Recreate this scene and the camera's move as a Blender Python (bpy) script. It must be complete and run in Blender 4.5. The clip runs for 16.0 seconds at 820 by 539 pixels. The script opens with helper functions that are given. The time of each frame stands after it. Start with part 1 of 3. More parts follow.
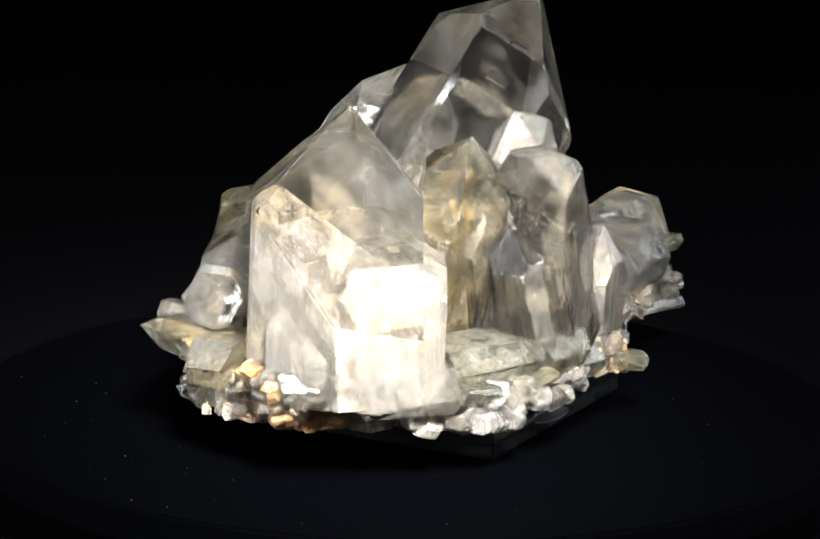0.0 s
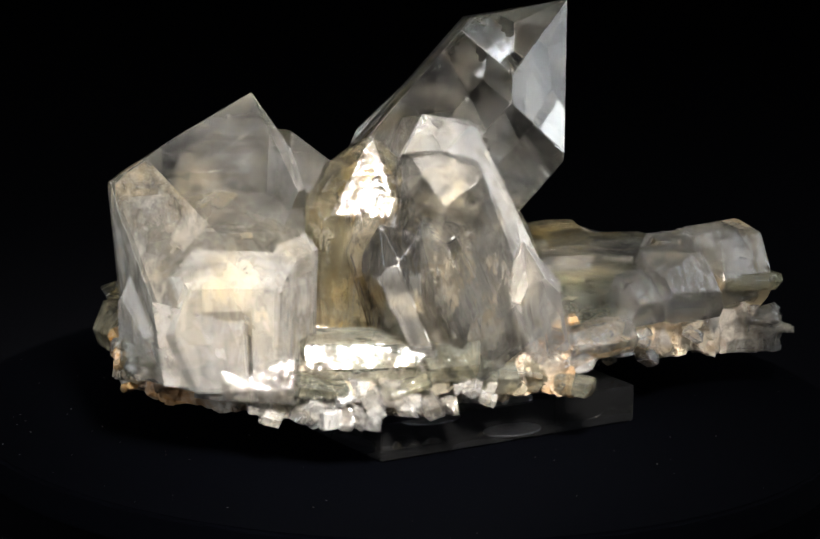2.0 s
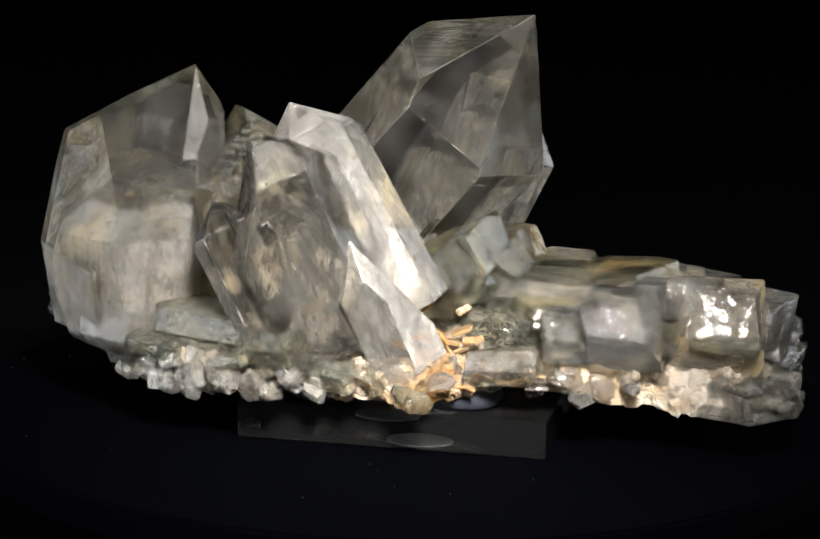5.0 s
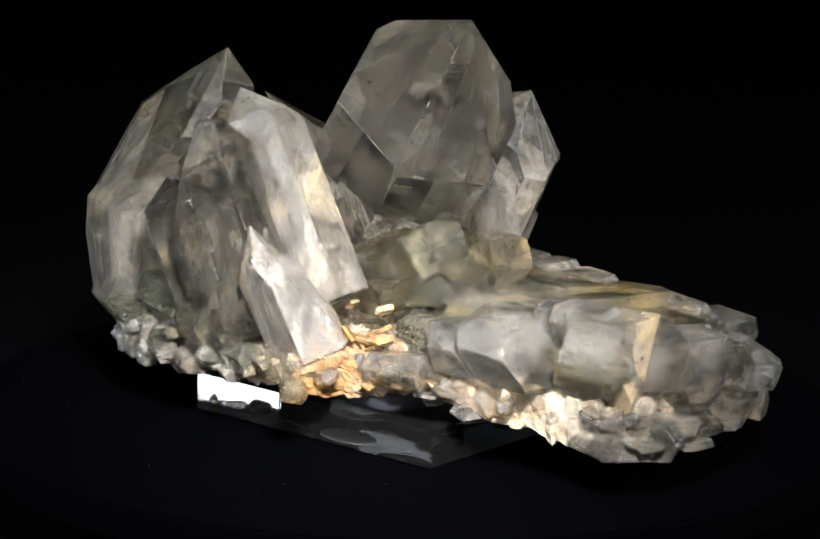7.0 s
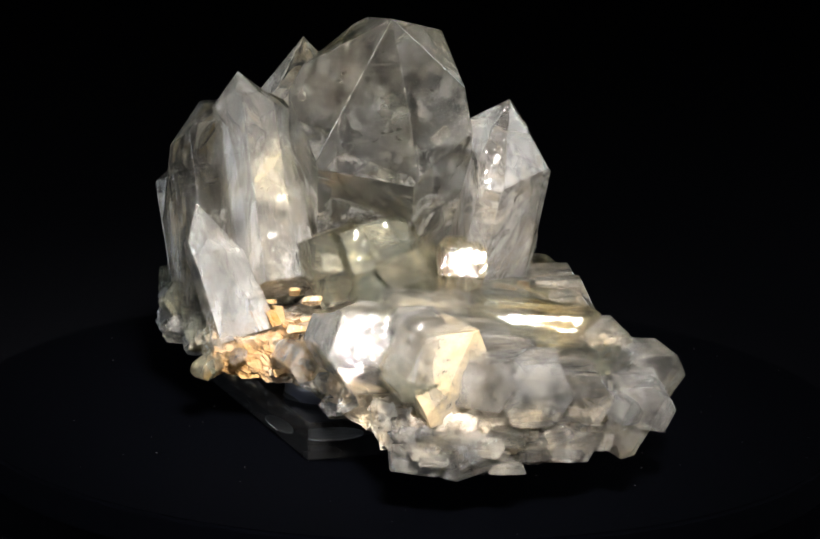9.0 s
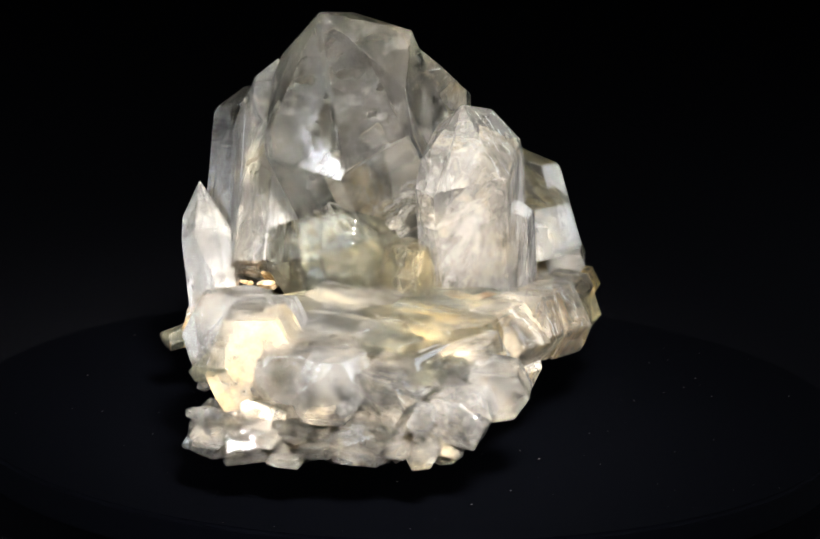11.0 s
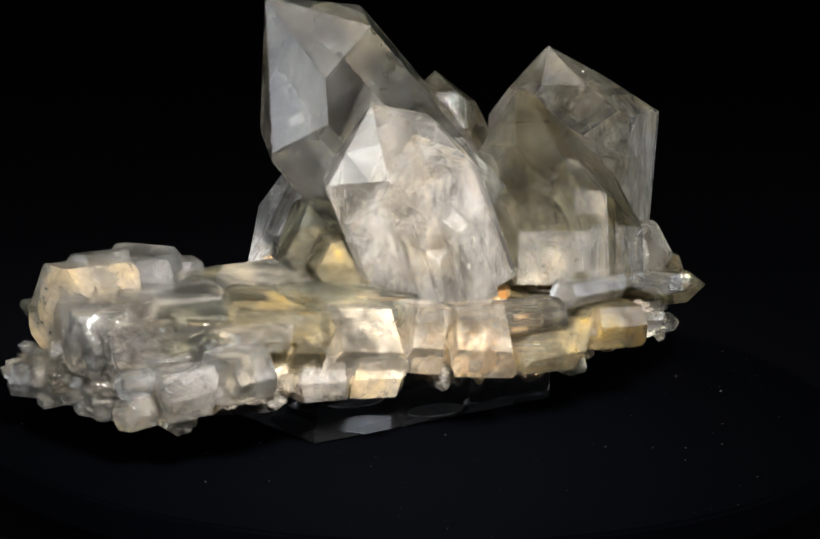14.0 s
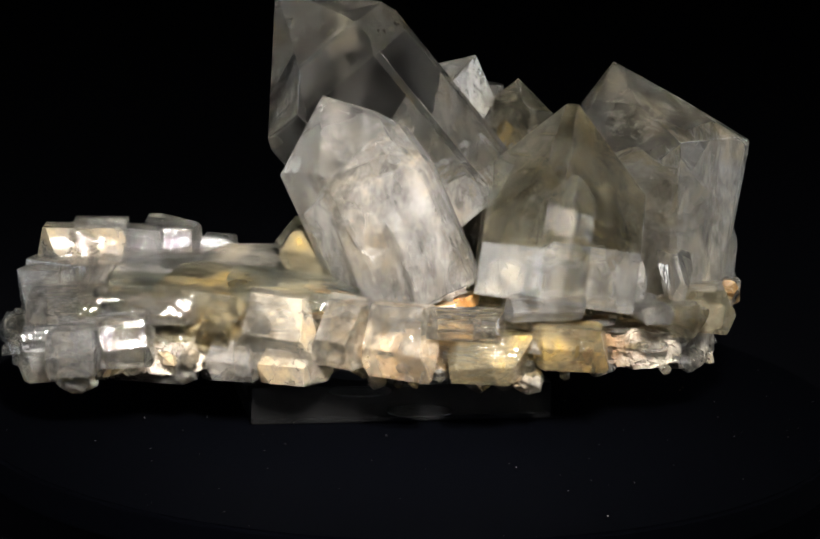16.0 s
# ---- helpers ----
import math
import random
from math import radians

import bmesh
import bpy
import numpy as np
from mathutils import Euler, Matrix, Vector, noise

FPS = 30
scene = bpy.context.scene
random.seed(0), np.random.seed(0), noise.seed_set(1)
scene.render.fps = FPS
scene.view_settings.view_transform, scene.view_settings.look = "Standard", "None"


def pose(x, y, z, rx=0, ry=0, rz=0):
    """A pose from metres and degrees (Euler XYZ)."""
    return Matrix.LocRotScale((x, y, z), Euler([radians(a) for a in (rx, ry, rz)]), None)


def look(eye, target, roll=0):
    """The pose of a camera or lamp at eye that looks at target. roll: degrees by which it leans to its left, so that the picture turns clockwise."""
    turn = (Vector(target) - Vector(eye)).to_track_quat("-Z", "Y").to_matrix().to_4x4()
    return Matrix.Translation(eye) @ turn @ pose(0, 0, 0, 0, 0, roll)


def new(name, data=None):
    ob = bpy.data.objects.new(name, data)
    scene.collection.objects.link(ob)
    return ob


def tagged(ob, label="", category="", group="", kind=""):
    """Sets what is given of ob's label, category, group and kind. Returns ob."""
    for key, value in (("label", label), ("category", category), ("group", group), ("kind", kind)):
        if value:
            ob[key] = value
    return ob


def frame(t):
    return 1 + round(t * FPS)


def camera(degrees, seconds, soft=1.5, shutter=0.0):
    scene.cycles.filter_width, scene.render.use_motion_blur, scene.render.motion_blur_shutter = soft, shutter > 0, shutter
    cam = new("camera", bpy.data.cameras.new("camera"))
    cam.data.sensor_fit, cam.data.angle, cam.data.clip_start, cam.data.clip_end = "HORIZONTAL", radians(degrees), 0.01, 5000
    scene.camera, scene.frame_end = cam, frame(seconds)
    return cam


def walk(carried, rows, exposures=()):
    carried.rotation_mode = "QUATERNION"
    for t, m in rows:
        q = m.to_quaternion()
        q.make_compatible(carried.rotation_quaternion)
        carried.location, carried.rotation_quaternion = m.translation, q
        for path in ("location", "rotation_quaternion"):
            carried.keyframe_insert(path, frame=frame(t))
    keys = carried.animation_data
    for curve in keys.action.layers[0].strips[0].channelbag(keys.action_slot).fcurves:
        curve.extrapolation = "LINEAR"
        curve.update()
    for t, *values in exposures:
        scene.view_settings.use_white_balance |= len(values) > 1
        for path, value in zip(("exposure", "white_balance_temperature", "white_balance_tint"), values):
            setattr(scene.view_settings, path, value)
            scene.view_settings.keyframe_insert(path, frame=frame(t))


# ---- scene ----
# Camera: stands still on a tripod; the turntable turns.
cam = camera(14.56, 16.0)
EYE = (0.0, -1.0561, 0.2965)
VIEW = look(EYE, (0.000391, -0.0561, 0.0605), 1.549)
walk(cam, [(0, VIEW), (16, VIEW)], [(0, 0.34), (0.5, 0.2), (1, 0.04), (2, -0.26), (4, -0.36), (6.5, -0.33), (9, -0.2), (11.5, 0.36), (12.5, 0.1), (14.5, -0.14), (16, -0.26)])

# ---- light ----
world = bpy.data.worlds.new("dark_studio")
scene.world = world
world.use_nodes = True
world.node_tree.nodes["Background"].inputs["Color"].default_value = (0.5, 0.6, 1.0, 1)
world.node_tree.nodes["Background"].inputs["Strength"].default_value = 0.004


def lamp(name, eye, target, size, power, colour):
    data = bpy.data.lights.new(name, "AREA")
    data.shape, data.size, data.size_y, data.energy, data.color = "RECTANGLE", size[0], size[1], power, colour
    ob = new(name, data)
    ob.matrix_basis = look(eye, target)
    return ob


key = lamp("key_light", (0.06, -0.56, 0.43), (-0.004, -0.08, 0.055), (0.12, 0.12), 0.54, (1.0, 0.94, 0.87))
key.data.spread = radians(26)
lamp("side_light_left", (-0.66, -0.20, 0.20), (0, 0, 0.05), (0.58, 0.38), 2.3, (0.86, 0.93, 1.0))
lamp("side_light_right", (0.67, 0.10, 0.25), (0, 0, 0.05), (0.52, 0.40), 2.1, (0.86, 0.93, 1.0))
lamp("top_light", (0.0, -0.30, 0.92), (0, -0.02, 0.07), (0.7, 0.4), 2.2, (1.0, 0.97, 0.94))


# ---- materials ----
def material(name):
    m = bpy.data.materials.new(name)
    m.use_nodes = True
    nt = m.node_tree
    return m, nt, nt.nodes["Principled BSDF"]


def node(nt, kind, **values):
    n = nt.nodes.new(kind)
    for key, value in values.items():
        n.inputs[key.replace("_", " ")].default_value = value
    return n


def ramp(nt, fac, stops):
    n = nt.nodes.new("ShaderNodeValToRGB")
    while len(n.color_ramp.elements) < len(stops):
        n.color_ramp.elements.new(0.5)
    for e, (pos, col) in zip(n.color_ramp.elements, stops):
        e.position = pos
        e.color = (*col, 1) if len(col) == 3 else col
    nt.links.new(fac, n.inputs["Fac"])
    return n


def grey(v):
    return (v, v, v)


def quartz(name, clear, milk, stain, haze_scale=38.0, rough=0.06, depth=0.3, stain_amount=0.5, lines=0.0, glint=0.08, through_share=0.03, flecked=0.5, wave=0.025, streak=1.0, glow=0.0):
    """Rock crystal: clear glass with speckled milky veils, iron-stained healed cracks and faint growth lines."""
    m, nt, b = material(name)
    L = nt.links.new
    co = nt.nodes.new("ShaderNodeTexCoord")
    shift = nt.nodes.new("ShaderNodeVectorMath")
    info = nt.nodes.new("ShaderNodeObjectInfo")
    shift.operation = "ADD"
    L(co.outputs["Object"], shift.inputs[0])
    L(info.outputs["Random"], shift.inputs[1])
    drawn = node(nt, "ShaderNodeMapping", Scale=(1.0, 1.0, streak))
    L(shift.outputs["Vector"], drawn.inputs["Vector"])
    veil = node(nt, "ShaderNodeTexNoise", Scale=haze_scale, Detail=12.0, Roughness=0.7, Distortion=0.15)
    L(drawn.outputs["Vector"], veil.inputs["Vector"])
    speck = node(nt, "ShaderNodeTexNoise", Scale=420.0, Detail=8.0, Roughness=0.75)
    L(shift.outputs["Vector"], speck.inputs["Vector"])
    both = nt.nodes.new("ShaderNodeMath")
    both.operation = "MULTIPLY_ADD"
    L(speck.outputs["Fac"], both.inputs[0])
    both.inputs[1].default_value = 0.06
    L(veil.outputs["Fac"], both.inputs[2])
    trans = ramp(nt, both.outputs["Value"], [(0.46, grey(clear)), (0.66, grey(max(0.0, clear - depth)))])
    rust = node(nt, "ShaderNodeTexNoise", Scale=40.0, Detail=9.0, Roughness=0.62, Distortion=0.35)
    L(shift.outputs["Vector"], rust.inputs["Vector"])
    mild = tuple(0.6 * p + 0.4 * q for p, q in zip(milk, stain))
    cut = 0.66 - 0.14 * stain_amount
    col = ramp(nt, rust.outputs["Fac"], [(cut - 0.16, milk), (cut - 0.01, mild), (cut + 0.09, stain)])
    rusty = ramp(nt, rust.outputs["Fac"], [(cut - 0.04, grey(0.0)), (cut + 0.12, grey(0.45 * stain_amount))])
    fleck = node(nt, "ShaderNodeTexNoise", Scale=520.0, Detail=6.0, Roughness=0.7)
    L(shift.outputs["Vector"], fleck.inputs["Vector"])
    field = node(nt, "ShaderNodeTexNoise", Scale=30.0, Detail=3.0, Roughness=0.5)
    L(shift.outputs["Vector"], field.inputs["Vector"])
    near = nt.nodes.new("ShaderNodeMath")
    near.operation = "MULTIPLY_ADD"
    L(field.outputs["Fac"], near.inputs[0])
    near.inputs[1].default_value = 0.75
    L(fleck.outputs["Fac"], near.inputs[2])
    flecks = ramp(nt, near.outputs["Value"], [(1.02 - flecked * 0.06, grey(0.0)), (1.10 - flecked * 0.06, grey(0.22 + 0.16 * max(0.0, flecked)))])
    most = nt.nodes.new("ShaderNodeMath")
    most.operation = "MAXIMUM"
    L(rusty.outputs["Color"], most.inputs[0])
    L(flecks.outputs["Color"], most.inputs[1])
    less = nt.nodes.new("ShaderNodeMath")
    less.operation = "SUBTRACT"
    less.use_clamp = True
    L(trans.outputs["Color"], less.inputs[0])
    L(most.outputs["Value"], less.inputs[1])
    L(less.outputs["Value"], b.inputs["Transmission Weight"])
    paint = nt.nodes.new("ShaderNodeMixRGB")
    paint.inputs["Color2"].default_value = (0.93, 0.92, 0.89, 1)
    L(flecks.outputs["Color"], paint.inputs["Fac"])
    L(col.outputs["Color"], paint.inputs["Color1"])
    L(paint.outputs["Color"], b.inputs["Base Color"])
    r = ramp(nt, speck.outputs["Fac"], [(0.40, grey(rough * 0.3)), (0.72, grey(rough * 3.0))])
    L(r.outputs["Color"], b.inputs["Roughness"])
    wavy = node(nt, "ShaderNodeTexNoise", Scale=95.0, Detail=3.0, Roughness=0.5)
    L(shift.outputs["Vector"], wavy.inputs["Vector"])
    flow = node(nt, "ShaderNodeBump", Strength=wave, Distance=0.003)
    L(wavy.outputs["Fac"], flow.inputs["Height"])
    bump = node(nt, "ShaderNodeBump", Strength=glint, Distance=0.0006)
    L(speck.outputs["Fac"], bump.inputs["Height"])
    L(flow.outputs["Normal"], bump.inputs["Normal"])
    etch = nt.nodes.new("ShaderNodeTexVoronoi")
    etch.inputs["Scale"].default_value = 520.0
    L(shift.outputs["Vector"], etch.inputs["Vector"])
    where = node(nt, "ShaderNodeTexNoise", Scale=70.0, Detail=4.0, Roughness=0.6)
    L(shift.outputs["Vector"], where.inputs["Vector"])
    patch = ramp(nt, where.outputs["Fac"], [(0.56, grey(0.0)), (0.66, grey(1.0))])
    pitted = nt.nodes.new("ShaderNodeMath")
    pitted.operation = "MULTIPLY"
    L(etch.outputs["Distance"], pitted.inputs[0])
    L(patch.outputs["Color"], pitted.inputs[1])
    pits = node(nt, "ShaderNodeBump", Strength=min(1.0, glint * 3), Distance=0.0007)
    L(pitted.outputs["Value"], pits.inputs["Height"])
    L(bump.outputs["Normal"], pits.inputs["Normal"])
    bump = last = pits
    if lines:
        squeeze = node(nt, "ShaderNodeMapping", Scale=(26.0, 26.0, 620.0))
        L(shift.outputs["Vector"], squeeze.inputs["Vector"])
        growth = node(nt, "ShaderNodeTexNoise", Scale=1.0, Detail=4.0, Roughness=0.6)
        L(squeeze.outputs["Vector"], growth.inputs["Vector"])
        last = node(nt, "ShaderNodeBump", Strength=lines, Distance=0.0010)
        L(growth.outputs["Fac"], last.inputs["Height"])
        L(bump.outputs["Normal"], last.inputs["Normal"])
    L(last.outputs["Normal"], b.inputs["Normal"])
    b.inputs["IOR"].default_value = 1.544
    b.inputs["Alpha"].default_value = 1.0 - through_share
    if glow:
        lit = nt.nodes.new("ShaderNodeBsdfTranslucent")
        L(paint.outputs["Color"], lit.inputs["Color"])
        L(last.outputs["Normal"], lit.inputs["Normal"])
        both_ways = nt.nodes.new("ShaderNodeMixShader")
        share = ramp(nt, less.outputs["Value"], [(max(0.0, clear - depth), grey(glow)), (clear, grey(glow * 0.5))])
        L(share.outputs["Color"], both_ways.inputs["Fac"])
        L(b.outputs["BSDF"], both_ways.inputs[1])
        L(lit.outputs["BSDF"], both_ways.inputs[2])
        L(both_ways.outputs["Shader"], nt.nodes["Material Output"].inputs["Surface"])
    return m


CLEAR = quartz("clear_quartz", 0.996, (0.985, 0.97, 0.925), (0.95, 0.84, 0.60), rough=0.002, depth=0.04, stain_amount=0.3, lines=0.03, glint=0.015, through_share=0.04, flecked=-1.0, wave=0.012)
VEILED = quartz("veiled_quartz", 0.992, (0.98, 0.965, 0.92), (0.95, 0.80, 0.52), rough=0.003, depth=0.05, stain_amount=0.35, lines=0.05, glint=0.03, through_share=0.05, flecked=-0.6, wave=0.02)
MILKY = quartz("milky_quartz", 0.90, (0.96, 0.95, 0.92), (0.94, 0.82, 0.58), haze_scale=70, rough=0.01, depth=0.16, flecked=-0.2, streak=.2, glow=0.05, wave=0.25)
PALE = quartz("pale_quartz", 0.965, (0.97, 0.955, 0.935), (0.95, 0.80, 0.54), haze_scale=60, rough=0.005, depth=0.14, stain_amount=0.3, lines=0.06, glint=0.05, through_share=0.06, flecked=-0.2, wave=0.45)
TINGED = quartz("yellow_tinged_quartz", 0.99, (0.96, 0.93, 0.76), (0.90, 0.72, 0.36), rough=0.004, depth=0.05, stain_amount=0.4, lines=0.3, glint=0.04, through_share=0.05, flecked=-0.4, wave=0.22)
SMOKY = quartz("yellowish_quartz", 0.97, (0.93, 0.87, 0.66), (0.84, 0.60, 0.22), rough=0.008, depth=0.10, stain_amount=0.8, lines=0.1, flecked=-0.3, wave=0.40)
FROST = quartz("frosted_quartz", 0.97, (0.96, 0.96, 0.95), (0.93, 0.80, 0.56), haze_scale=60, rough=0.01, depth=0.14, lines=0.08, glint=0.16, through_share=0.06, flecked=0.0, wave=0.50)
GREY = quartz("grey_green_quartz", 0.975, (0.82, 0.86, 0.76), (0.80, 0.70, 0.42), rough=0.012, depth=0.08, glint=0.08, flecked=-0.2, wave=0.40)
STAIN = quartz("iron_stained_quartz", 0.95, (0.97, 0.94, 0.87), (0.95, 0.76, 0.48), haze_scale=55, rough=0.008, depth=0.2, stain_amount=0.8, lines=0.14, glint=0.06, through_share=0.06, flecked=-0.2, glow=0.05, wave=0.50)
SNOW = quartz("white_etched_quartz", 0.86, (0.97, 0.965, 0.95), (0.93, 0.84, 0.66), haze_scale=90, rough=0.012, depth=0.26, stain_amount=0.3, lines=0.06, glint=0.25, through_share=0.06, flecked=0.3, wave=0.05, streak=.4)
DULL = quartz("dull_etched_quartz", 0.82, (0.93, 0.91, 0.88), (0.88, 0.76, 0.58), haze_scale=80, rough=0.09, depth=0.2, lines=0.2, glint=0.4, flecked=0.1)
# dusty face whose pale colour also paints in the matrix mirrored in facets
DUSTY_BRIGHT = quartz("dusty_bright_crystal_face", 0.93, (0.96, 0.95, 0.92), (0.93, 0.82, 0.60), haze_scale=130, rough=0.012, depth=0.10, lines=0.05, glint=0.05, flecked=-0.2)
RUST = quartz("rust_coated_quartz", 0.62, (0.80, 0.60, 0.34), (0.45, 0.20, 0.05), rough=0.06, depth=0.3, stain_amount=1.0, glint=0.3, flecked=0.4)


# bevel faces: bright edge highlights painted as broken diffuse white
EDGE, nt, b = material("highlit_crystal_edge")
co = nt.nodes.new("ShaderNodeTexCoord")
n1 = node(nt, "ShaderNodeTexNoise", Scale=210.0, Detail=5.0, Roughness=0.7)
nt.links.new(co.outputs["Object"], n1.inputs["Vector"])
c1 = ramp(nt, n1.outputs["Fac"], [(0.50, grey(0.99)), (0.64, grey(0.66))])
nt.links.new(c1.outputs["Color"], b.inputs["Transmission Weight"])
b.inputs["Base Color"].default_value = (0.95, 0.93, 0.89, 1)
b.inputs["Roughness"].default_value = 0.05
b.inputs["IOR"].default_value = 1.544


def wisps(name, pale, warm, low, high, most):
    """Wispy milky growth zones, seen inside a clear skin."""
    m, nt, b = material(name)
    L = nt.links.new
    co = nt.nodes.new("ShaderNodeTexCoord")
    drawn = node(nt, "ShaderNodeMapping", Scale=(1.0, 1.0, 0.45))
    L(co.outputs["Object"], drawn.inputs["Vector"])
    n1 = node(nt, "ShaderNodeTexNoise", Scale=85.0, Detail=13.0, Roughness=0.74, Distortion=0.2)
    L(drawn.outputs["Vector"], n1.inputs["Vector"])
    seen = ramp(nt, n1.outputs["Fac"], [(low, grey(0.02)), (high, grey(most))])
    L(seen.outputs["Color"], b.inputs["Alpha"])
    n2 = node(nt, "ShaderNodeTexNoise", Scale=34.0, Detail=10.0, Roughness=0.66, Distortion=0.3)
    L(co.outputs["Object"], n2.inputs["Vector"])
    col = ramp(nt, n2.outputs["Fac"], [(0.46, pale), (0.66, warm)])
    L(col.outputs["Color"], b.inputs["Base Color"])
    b.inputs["Roughness"].default_value = 0.5
    return m


MILK = wisps("milky_growth_zone", (0.95, 0.94, 0.92), (0.93, 0.78, 0.52), 0.40, 0.60, 0.8)
HAZE = wisps("hazy_growth_zone", (0.90, 0.89, 0.87), (0.92, 0.76, 0.50), 0.49, 0.59, 0.6)
SMOKE = wisps("stained_growth_zone", (0.86, 0.84, 0.76), (0.80, 0.62, 0.34), 0.49, 0.60, 0.5)

VEIL, nt, b = material("healed_crack")
co = nt.nodes.new("ShaderNodeTexCoord")
n1 = node(nt, "ShaderNodeTexNoise", Scale=170.0, Detail=14.0, Roughness=0.8, Distortion=0.3)
nt.links.new(co.outputs["Object"], n1.inputs["Vector"])
seen = ramp(nt, n1.outputs["Fac"], [(0.50, grey(0.0)), (0.66, grey(0.45))])
nt.links.new(seen.outputs["Color"], b.inputs["Alpha"])
c1 = ramp(nt, n1.outputs["Fac"], [(0.45, (0.95, 0.86, 0.70)), (0.6, (0.95, 0.94, 0.92))])
nt.links.new(c1.outputs["Color"], b.inputs["Base Color"])
b.inputs["Roughness"].default_value = 0.35
b.inputs["Subsurface Weight"].default_value = 0.0

PUTTY, nt, b = material("clear_putty")
co = nt.nodes.new("ShaderNodeTexCoord")
n1 = node(nt, "ShaderNodeTexNoise", Scale=160.0, Detail=4.0)
nt.links.new(co.outputs["Object"], n1.inputs["Vector"])
c1 = ramp(nt, n1.outputs["Fac"], [(0.3, grey(0.50)), (0.7, grey(0.8))])
nt.links.new(c1.outputs["Color"], b.inputs["Transmission Weight"])
b.inputs["Base Color"].default_value = (0.10, 0.11, 0.15, 1)
b.inputs["Roughness"].default_value = 0.28
b.inputs["IOR"].default_value = 1.45

ACRYLIC, nt, b = material("clear_acrylic")
b.inputs["Base Color"].default_value = (0.95, 0.96, 1.0, 1)
b.inputs["Transmission Weight"].default_value = 0.993
b.inputs["Roughness"].default_value = 0.02
b.inputs["IOR"].default_value = 1.49

MATRIX, nt, b = material("drusy_matrix")
co = nt.nodes.new("ShaderNodeTexCoord")
n1 = node(nt, "ShaderNodeTexNoise", Scale=60.0, Detail=9.0, Roughness=0.7, Distortion=1.0)
nt.links.new(co.outputs["Object"], n1.inputs["Vector"])
c1 = ramp(nt, n1.outputs["Fac"], [(0.34, (0.08, 0.065, 0.05)), (0.42, (0.22, 0.18, 0.14)), (0.49, (0.44, 0.39, 0.32)), (0.60, (0.62, 0.57, 0.49)), (0.70, (0.46, 0.25, 0.08))])
tint = c1.outputs["Color"]
# stain patches; the first is darkened to paint in shade under the overhang
for spot, reach, colour in (((.063, -.012, .024), .028, (.36, .20, .07)), ((-.032, -.104, .020), .024, (.55, .26, .07)), ((.078, .040, .028), .030, (.82, .64, .42)),
                            ((-.040, .022, .026), .026, (.80, .56, .30)), ((-.060, -.030, .030), .026, (.30, .18, .09))):
    far = nt.nodes.new("ShaderNodeVectorMath")
    far.operation = "DISTANCE"
    nt.links.new(co.outputs["Object"], far.inputs[0])
    far.inputs[1].default_value = spot
    edge = nt.nodes.new("ShaderNodeMath")
    edge.operation = "MULTIPLY_ADD"
    nt.links.new(n1.outputs["Fac"], edge.inputs[0])
    edge.inputs[1].default_value = reach * 2.2
    nt.links.new(far.outputs["Value"], edge.inputs[2])
    mask = ramp(nt, edge.outputs["Value"], [(reach * 1.2, (1, 1, 1)), (reach * 2.2, (0, 0, 0))])
    mix = nt.nodes.new("ShaderNodeMixRGB")
    mix.inputs["Color2"].default_value = (*colour, 1)
    nt.links.new(mask.outputs["Color"], mix.inputs["Fac"])
    nt.links.new(tint, mix.inputs["Color1"])
    tint = mix.outputs["Color"]
nt.links.new(tint, b.inputs["Base Color"])
b.inputs["Roughness"].default_value = 0.6
n2 = node(nt, "ShaderNodeTexNoise", Scale=420.0, Detail=6.0, Roughness=0.75)
nt.links.new(co.outputs["Object"], n2.inputs["Vector"])
bm_ = node(nt, "ShaderNodeBump", Strength=0.6, Distance=0.0012)
nt.links.new(n2.outputs["Fac"], bm_.inputs["Height"])
nt.links.new(bm_.outputs["Normal"], b.inputs["Normal"])

CLOTH, nt, b = material("dark_blue_turntable_top")
co = nt.nodes.new("ShaderNodeTexCoord")
n1 = node(nt, "ShaderNodeTexNoise", Scale=900.0, Detail=4.0, Roughness=0.6)
nt.links.new(co.outputs["Object"], n1.inputs["Vector"])
c1 = ramp(nt, n1.outputs["Fac"], [(0.3, (0.00025, 0.0004, 0.0010)), (0.75, (0.0005, 0.0007, 0.0017))])
nt.links.new(c1.outputs["Color"], b.inputs["Base Color"])
b.inputs["Roughness"].default_value = 0.9
b.inputs["Specular IOR Level"].default_value = 0.02

BLACK, nt, b = material("black_velvet")
co = nt.nodes.new("ShaderNodeTexCoord")
n1 = node(nt, "ShaderNodeTexNoise", Scale=600.0, Detail=3.0)
nt.links.new(co.outputs["Object"], n1.inputs["Vector"])
c1 = ramp(nt, n1.outputs["Fac"], [(0.3, (0.0030, 0.0031, 0.0040)), (0.8, (0.0062, 0.0064, 0.0080))])
nt.links.new(c1.outputs["Color"], b.inputs["Base Color"])
b.inputs["Roughness"].default_value = 1.0
b.inputs["Specular IOR Level"].default_value = 0.0


QUARTZ = (CLEAR, VEILED, SNOW, MILKY, PALE, SMOKY, FROST, GREY, STAIN, RUST, TINGED)


